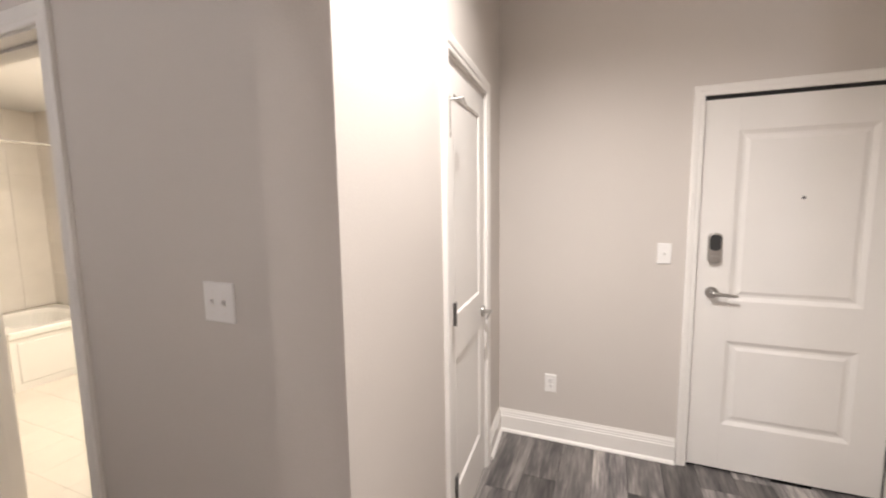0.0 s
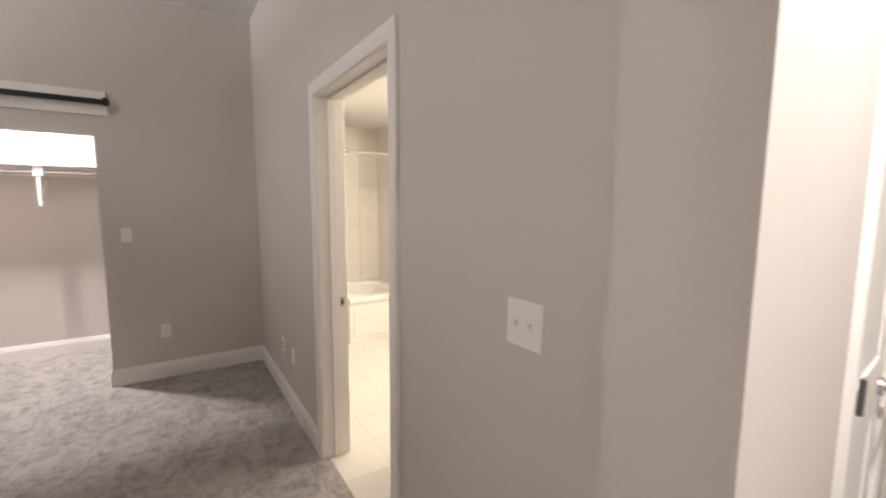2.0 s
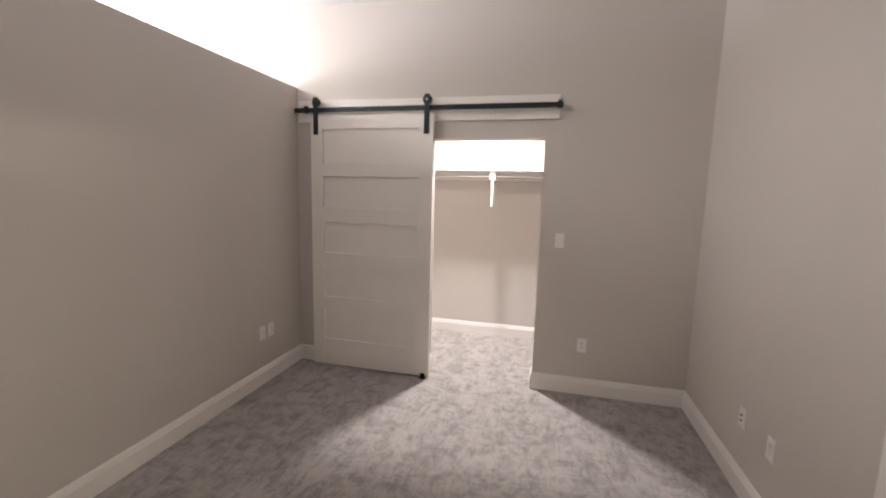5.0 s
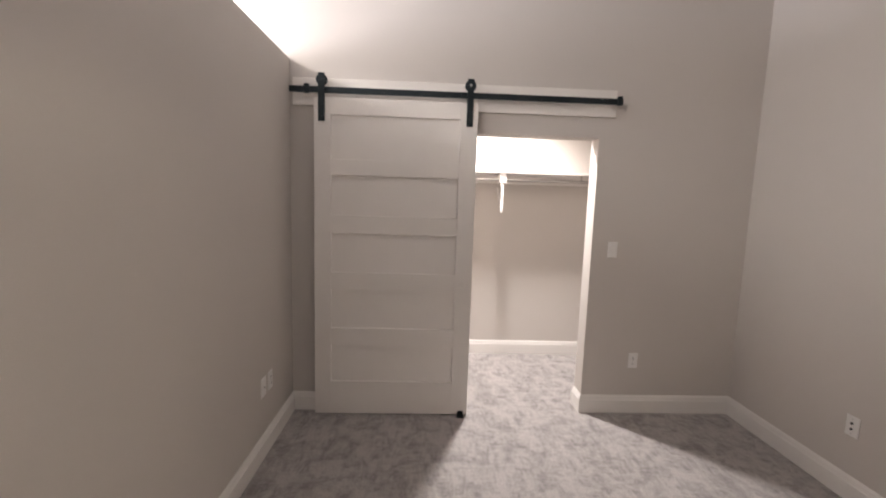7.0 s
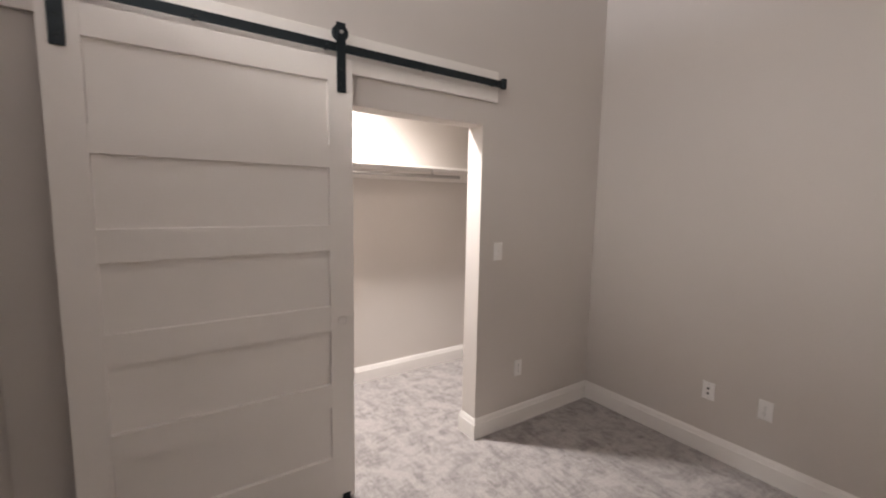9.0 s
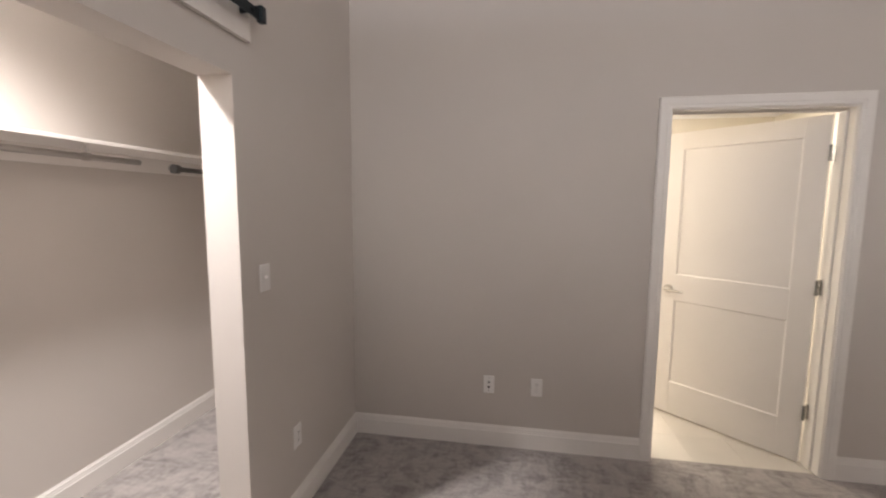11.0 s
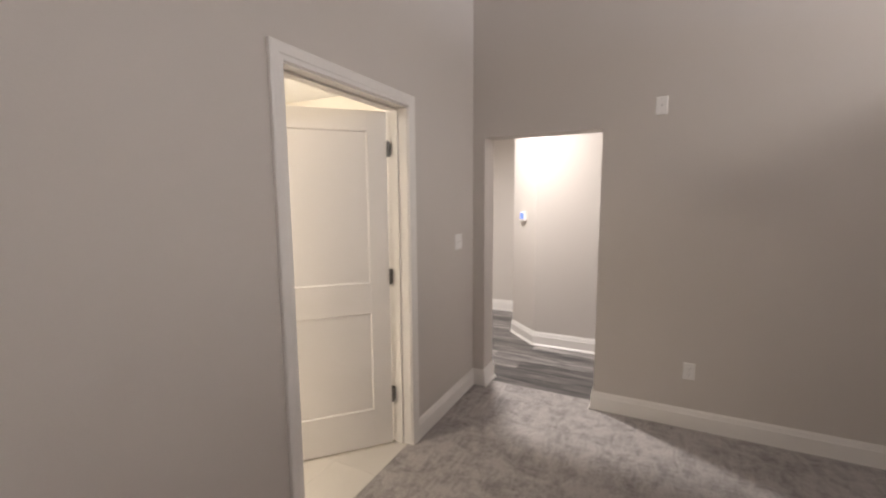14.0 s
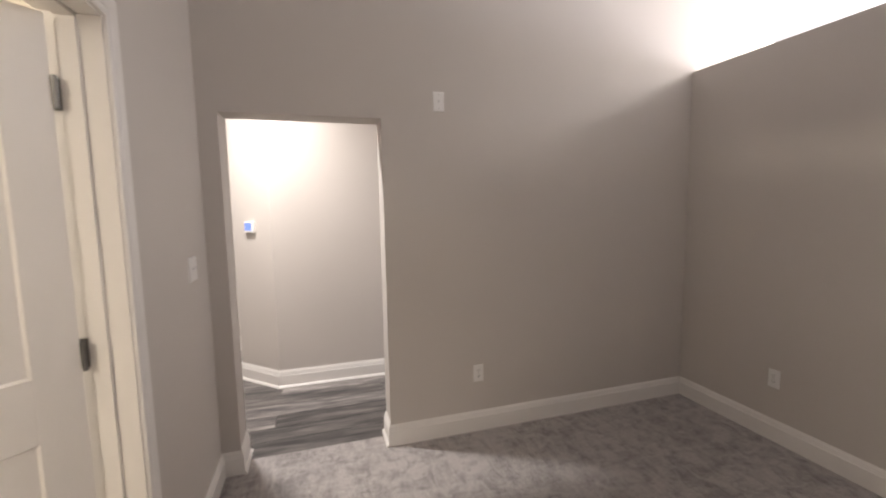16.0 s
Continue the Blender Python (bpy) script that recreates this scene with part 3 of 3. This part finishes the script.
part("header_board", box((WX, -2.062, 2.172), (WX + 0.019, 0.157, 2.352), 0.002), BARN, rail, "greige painted header board")
part("bar", box((-4.154, -2.07, 2.246), (-4.147, 0.18, 2.286), 0.001), BLACK, rail)
for y in (-1.98, -1.45, -0.92, -0.38, 0.1):
    sp = part("standoff", tube((WX + 0.019, y, 2.266), (-4.154, y, 2.266), 0.011, 12), BLACK, rail)
    part("bolt", tube((-4.147, y, 2.266), (-4.140, y, 2.266), 0.010, 6), BLACK, sp)
for y in (-1.955, 0.155):
    st = part("end_stop", box((-4.160, y - 0.016, 2.240), (-4.134, y + 0.016, 2.300), 0.004), BLACK, rail, "black rail end stop")
guide = thing("floor_guide", "black steel barn door floor guide on the carpet", "floor guide")
part("base", box((-4.20, -0.885, 0.0), (-4.10, -0.835, 0.006), 0.001), BLACK, guide)
part("front_fin", box((-4.124, -0.88, 0.004), (-4.117, -0.84, 0.045), 0.002), BLACK, guide)
part("back_fin", box((-4.186, -0.88, 0.004), (-4.179, -0.84, 0.045), 0.002), BLACK, guide)


# ---- plates ----
def wall_plate(kind, x, y, z, turn, label):
    """Local x along the wall, -y out of it."""
    name, cat = ("light_switch", "light switch") if "toggle" in kind else ("power_outlet", "outlet") if kind == "duplex" else ("wall_plate", "wall plate")
    gangs = 2 if kind == "toggle2" else 1
    w = 0.070 if gangs == 1 else 0.117
    ob = thing(name, label, cat, "wall plates", pose(x, y, z, 0, 0, turn))
    rings = []
    for o, d in ((0, 0), (0, 0.003), (0.004, 0.006)):
        rings.append([(sx * (w / 2 - o), -d, sz * (0.0575 - o)) for sx, sz in ((-1, -1), (1, -1), (1, 1), (-1, 1))])
    part("plate", loft(rings), PLATE, ob)
    for g in range(gangs):
        u = (g - (gangs - 1) / 2) * 0.046
        if "toggle" in kind:
            bezel = part("bezel", box((u - 0.006, -0.0066, -0.013), (u + 0.006, -0.005, 0.013)), TRIM, ob)
            part("toggle", loft([[(u + sx * a, -d, zz + sz * b) for sx, sz in ((-1, -1), (1, -1), (1, 1), (-1, 1))] for a, b, d, zz in ((0.005, 0.008, 0.006, 0), (0.004, 0.004, 0.017, 0.007))]), PLATE, ob)
            for s in (-1, 1):
                part("screw", tube((u, -0.0055, s * 0.030), (u, -0.0070, s * 0.030), 0.0032, 10), TRIM, ob)
        elif kind == "duplex":
            for s in (-1, 1):
                sock = part("socket", box((u - 0.0165, -0.0085, s * 0.0195 - 0.0135), (u + 0.0165, -0.0055, s * 0.0195 + 0.0135), 0.002), PLATE, ob)
                for a in (-0.0065, 0.0065):
                    part("slot", box((u + a - 0.0012, -0.0089, s * 0.0195 - 0.002), (u + a + 0.0012, -0.0083, s * 0.0195 + 0.007)), SLOT, sock)
                part("slot", tube((u, -0.0083, s * 0.0195 - 0.008), (u, -0.0089, s * 0.0195 - 0.008), 0.0024, 8), SLOT, sock)
            part("screw", tube((u, -0.0055, 0), (u, -0.0075, 0), 0.003, 10), NICKEL, ob)
        elif kind == "double_jack":
            for s in (-1, 1):
                part("jack", tube((0, -0.0055, s * 0.016), (0, -0.011, s * 0.016), 0.0065, 12), SLOT, ob, "dark round cable jack")
                part("screw", tube((0, -0.0055, s * 0.041), (0, -0.0072, s * 0.041), 0.003, 10), NICKEL, ob)
        else:
            part("jack", tube((0, -0.0055, 0), (0, -0.013, 0), 0.005, 10), NICKEL if kind == "coax" else TRIM, ob)
            for s in (-1, 1):
                part("screw", tube((u, -0.0055, s * 0.0485 * 0.85), (u, -0.0072, s * 0.0485 * 0.85), 0.003, 10), NICKEL, ob)
    return ob


wall_plate("toggle2", -0.687, NY, 1.242, 0, "white double toggle switch beside the bathroom door")
wall_plate("double_jack", -3.31, NY, 0.41, 0, "white plate with two dark cable jacks")
wall_plate("duplex", -3.01, NY, 0.41, 0, "white duplex outlet above the baseboard")
wall_plate("toggle", WX, 0.215, 1.245, 90, "white toggle switch beside the closet opening")
wall_plate("duplex", WX, 0.437, 0.41, 90, "white duplex outlet on the closet wall")
wall_plate("duplex", -3.765, SY, 0.425, 180, "white duplex outlet on the low wall")
wall_plate("coax", -3.66, SY, 0.425, 180, "white cable jack plate beside an outlet")
wall_plate("duplex", -1.105, SY, 0.40, 180, "white duplex outlet on the low wall")
wall_plate("coax", EX, -0.115, 2.155, -90, "white jack plate high on the wall")
wall_plate("duplex", EX, -0.362, 0.40, -90, "white duplex outlet beside the hall opening")
wall_plate("toggle", 0.59, 2.96, 1.21, 0, "white toggle switch beside the entry door")
wall_plate("duplex", -0.01, 2.96, 0.37, 0, "white duplex outlet in the entry")

thermo = thing("thermostat", "white thermostat with a lit blue screen", "thermostat", m=pose(0.935, 1.1625, 1.37, 0, 0, -135.4))
part("body", box((-0.055, -0.024, -0.047), (0.055, 0, 0.047), 0.005), PLATE, thermo)
part("screen", box((-0.047, -0.0255, -0.028), (0.034, -0.0238, 0.038)), SCREEN, thermo, "blue backlit display")
bumper = thing("wall_bumper", "small dark round door bumper on the wall", "door bumper", m=pose(1.96, 1.92, 1.04, 0, 0, -90))
part("disc", tube((0, 0, 0), (0, -0.02, 0), 0.017, 20), DARKNICKEL, bumper)
part("cap", tube((0, -0.02, 0), (0, -0.028, 0), 0.011, 16), SLOT, bumper)

# ---- closet fittings ----
shelf = thing("closet_shelf", "white painted closet shelf with a back cleat", "shelf")
part("board", box((-5.420, -2.0, 1.826), (-5.100, 1.97, 1.845), 0.002), TRIM, shelf)
part("cleat", box((-5.420, -2.0, 1.74), (-5.401, 1.97, 1.826), 0.002), TRIM, shelf)
rod = thing("closet_rod", "grey metal hanging rod under the closet shelf", "closet rod")
part("pole", tube((-5.155, -2.0, 1.768), (-5.155, 0.58, 1.768), 0.0145, 16), NICKEL, rod)
rod2 = thing("closet_rod", "short dark metal hanging rod near the closet end", "closet rod")
part("pole", tube((-5.070, 0.73, 1.745), (-5.070, 1.97, 1.745), 0.0145, 16), DARKNICKEL, rod2)
part("end_cup", tube((-5.070, 0.71, 1.745), (-5.070, 0.745, 1.745), 0.026, 16), DARKNICKEL, rod2)


def shelf_bracket(y, wide):
    br = thing("shelf_bracket", "white painted shelf and rod bracket", "bracket", "closet brackets")
    part("upright", box((-5.142, y - 0.012, 1.467), (-5.116, y + 0.012, 1.765), 0.002), TRIM, br)
    bm = bmesh.new()
    add_prism(bm, [(-5.400, 1.70), (-5.400, 1.68), (-5.135, 1.475), (-5.135, 1.50)], y - 0.008, y + 0.008)
    bmesh.ops.rotate(bm, verts=bm.verts, matrix=Matrix.Rotation(math.radians(90), 3, "X"), cent=(0, 0, 0))
    bmesh.ops.translate(bm, verts=bm.verts, vec=(0, 0, 0))
    for v in bm.verts:
        v.co.y = y + (v.co.y + y)
    part("brace", bm, TRIM, br)
    part("rod_saddle", box((-5.182, y - wide, 1.735), (-5.112, y + wide, 1.825), 0.004), TRIM, br)


shelf_bracket(-0.447, 0.032)
part_hook = thing("rod_hook", "grey metal rod support hook under the shelf", "bracket")
part("hook", add_tube(tube((-5.155, 0.30, 1.785), (-5.155, 0.30, 1.826), 0.006, 8), (-5.155, 0.285, 1.768), (-5.155, 0.315, 1.768), 0.019, 14), NICKEL, part_hook)


def dome_light(x, y, z, label):
    ob = thing("ceiling_light", label, "ceiling light", "flush ceiling lights", pose(x, y, z))
    part("rim", lathe([(0.15, 0), (0.15, -0.018), (0.135, -0.022), (0.135, -0.001)], 32), NICKEL, ob)
    return ob


dome_light(CLOSET_LAMP[0], CLOSET_LAMP[1], CLOSET_CEIL, "round flush ceiling light in the closet")
dome_light(HALL_LAMP[0], HALL_LAMP[1], CEIL, "round flush ceiling light in the hall")
for lx, ly in LIVING_LAMPS:
    dome_light(lx, ly, CEIL, "round flush ceiling light in the next room")

# ---- bathroom fittings ----
TX0, TX1, TY0, TY1, TZ = -5.10, -4.13, 2.05, 2.83, 0.50


cx, cy = (TX0 + TX1) / 2, (TY0 + TY1) / 2
hx, hy = (TX1 - TX0) / 2 - 0.012, (TY1 - TY0) / 2 - 0.012
tub = thing("bathtub", "white alcove bathtub with a straight apron", "bathtub")
part("basin", loft([rounded(cx, cy, hx - 0.02, hy, 0.01, 0), rounded(cx, cy, hx - 0.02, hy, 0.01, 0.43), rounded(cx, cy, hx, hy, 0.015, 0.45), rounded(cx, cy, hx, hy, 0.02, TZ - 0.01),
                    rounded(cx, cy, hx - 0.01, hy - 0.01, 0.02, TZ), rounded(cx, cy, hx - 0.10, hy - 0.10, 0.16, TZ), rounded(cx, cy, hx - 0.12, hy - 0.13, 0.16, TZ - 0.03),
                    rounded(cx, cy, hx - 0.18, hy - 0.24, 0.14, 0.16), rounded(cx, cy, hx - 0.24, hy - 0.32, 0.12, 0.12)]), PORCELAIN, tub, smooth=False)
part("apron", loft([[(TX1 - 0.034 + d, y, z) for y, z in ((TY0 + 0.06 + o, 0.06 + o), (TY1 - 0.06 - o, 0.06 + o), (TY1 - 0.06 - o, 0.40 - o), (TY0 + 0.06 + o, 0.40 - o))] for o, d in ((0, 0), (0.006, 0.008))]), PORCELAIN, tub)
part("drain", tube((cx, cy + 0.05, 0.12), (cx, cy + 0.05, 0.126), 0.03, 18), CHROME, tub)
curtain_rod = thing("shower_rod", "chrome straight shower curtain rod", "shower rod")
part("bar", tube((-4.2, 2.05, 2.04), (-4.2, 2.82, 2.04), 0.0135, 16), CHROME, curtain_rod)
for y0, y1 in ((2.05, 2.075), (2.795, 2.82)):
    part("flange", tube((-4.2, y0, 2.04), (-4.2, y1, 2.04), 0.034, 20), CHROME, curtain_rod)

toilet = thing("toilet", "white porcelain two-piece toilet with closed lid", "toilet", m=pose(-3.70, 3.385, 0, 0, 0, 180))


def oval(cy, a, b, z, back=1.0, n=28):
    return [(a * math.cos(2 * math.pi * i / n), cy + (b if math.sin(2 * math.pi * i / n) > 0 else b * back) * math.sin(2 * math.pi * i / n), z) for i in range(n)]


part("bowl", loft([oval(0.36, 0.11, 0.20, 0), oval(0.36, 0.105, 0.19, 0.05), oval(0.37, 0.10, 0.17, 0.16), oval(0.40, 0.14, 0.22, 0.26), oval(0.43, 0.18, 0.27, 0.35), oval(0.44, 0.185, 0.285, 0.39), oval(0.44, 0.17, 0.27, 0.395)]), PORCELAIN, toilet, smooth=True)
part("seat", loft([oval(0.44, 0.186, 0.288, 0.397), oval(0.44, 0.190, 0.292, 0.402), oval(0.44, 0.190, 0.292, 0.413), oval(0.44, 0.184, 0.286, 0.418)]), PORCELAIN, toilet)
part("lid", loft([oval(0.44, 0.184, 0.286, 0.421), oval(0.44, 0.189, 0.291, 0.426), oval(0.44, 0.187, 0.289, 0.438), oval(0.44, 0.16, 0.26, 0.447)]), PORCELAIN, toilet)
tank = part("tank", box((-0.21, 0.0, 0.38), (0.21, 0.18, 0.74), 0.02), PORCELAIN, toilet)
part("tank_lid", box((-0.22, -0.005, 0.742), (0.22, 0.19, 0.775), 0.010), PORCELAIN, tank)
part("flush_lever", tube((0.14, 0.18, 0.68), (0.14, 0.2, 0.68), 0.012, 12), CHROME, tank)

bar = thing("towel_bar", "chrome towel bar on the bathroom wall", "towel bar")
part("rail", tube((-3.55, 3.33, 1.5), (-3.0, 3.33, 1.5), 0.009, 12), CHROME, bar)
for x in (-3.55, -3.0):
    part("post", tube((x, 3.4, 1.5), (x, 3.32, 1.5), 0.014, 14), CHROME, bar)
sprinkler = thing("sprinkler", "chrome ceiling fire sprinkler", "sprinkler", m=pose(-3.33, 2.37, 2.45))
part("escutcheon", lathe([(0.045, 0), (0.04, -0.006), (0.015, -0.010), (0.012, -0.03), (0.02, -0.034), (0.02, -0.037)], 24), NICKEL, sprinkler)

vanity = thing("vanity", "painted bathroom vanity cabinet with white counter", "vanity", m=pose(-2.1, 3.4, 0))
part("body", box((-0.66, -0.52, 0.0), (0.66, 0, 0.80), 0.003), CABINET, vanity)
for x in (-0.33, 0.33):
    d = part("door", box((x - 0.31, -0.54, 0.12), (x + 0.31, -0.521, 0.78), 0.004), CABINET, vanity)
    part("knob", tube((x * 0.2, -0.541, 0.62), (x * 0.2, -0.565, 0.62), 0.012, 12), NICKEL, d)
part("counter", box((-0.68, -0.56, 0.80), (0.68, 0, 0.835), 0.005), STONE, vanity, "white stone counter")
part("backsplash", box((-0.68, -0.02, 0.836), (0.68, 0, 0.935), 0.003), STONE, vanity)
mirror = thing("mirror", "frameless wall mirror above the vanity", "mirror")
part("glass", box((-2.75, 3.392, 1.0), (-1.45, 3.399, 2.02), 0.002), MIRROR, mirror)
vlight = thing("vanity_light", "nickel vanity light bar with glass shades", "vanity light", m=pose(-2.1, 3.4, 2.26))
part("back_plate", box((-0.35, -0.03, -0.04), (0.35, 0, 0.04), 0.006), NICKEL, vlight)
for x in (-0.25, 0.0, 0.25):
    part("shade", lathe([(0.03, 0.05), (0.05, 0.02), (0.058, -0.05), (0.052, -0.05)], 20), LENS, vlight, "lit frosted glass shade", m=pose(x, -0.09, 0.02))

# ---- pieces: planks, floor tiles, wall tiles ----
rng = random.Random(4)
hall_floor = bpy.data.objects["floor_hall"]
PW, PL = 0.178, 1.22
plank_mesh = {}


def plank(x0, x1, y0, y1):
    key = (round(x1 - x0, 3), round(y1 - y0, 3))
    if key not in plank_mesh:
        plank_mesh[key] = mesh_of("plank", box((0, 0, -0.012), (key[0] - 0.0012, key[1] - 0.0012, -0.002), 0.0008), VINYL)
    ob = new("plank", plank_mesh[key])
    ob.parent, ob.location = hall_floor, (x0, y0, 0)


for y0, y1 in ((1.245, 2.1), (2.1, 2.985)):
    plank(-0.453, -0.275, y0, y1)
x = -0.275
while x < 2.1:
    y = -2.2 - rng.uniform(0, PL)
    while y < 2.96:
        y1 = min(y + PL, 2.985)
        if y1 - y > 0.02:
            plank(x, x + PW, y, y1)
        y += PL
    x += PW

bath_floor = bpy.data.objects["floor_bathroom"]
tile = mesh_of("tile", box((0, 0, -0.009), (0.3035, 0.3035, -0.001), 0.0006), BATHTILE)
for i in range(3, 15):
    for j in range(7):
        ob = new("tile", tile)
        ob.parent, ob.location = bath_floor, (-5.1 + 0.305 * i, 1.243 + 0.305 * j, 0)

bath_wall = bpy.data.objects["wall_bathroom"]
wtile = mesh_of("tile", box((0, 0, 0), (0.0085, 0.328, 0.328), 0.0012), SURROUND)
for k in range(6):
    z = 0.505 + k * 0.33
    for j in range(3):
        ob = new("tile", wtile)
        ob.parent, ob.scale, ob.location = bath_wall, (1, 0.785, 1), (-5.0995, 2.055 + 0.26 * j, z)
    for i in range(3):
        ob = new("tile", wtile)
        ob.parent = bath_wall
        ob.matrix_local = pose(-5.089 + 0.319 * i, 2.8295, z, 0, 0, -90) @ Matrix.Diagonal((1, 0.964, 1, 1))
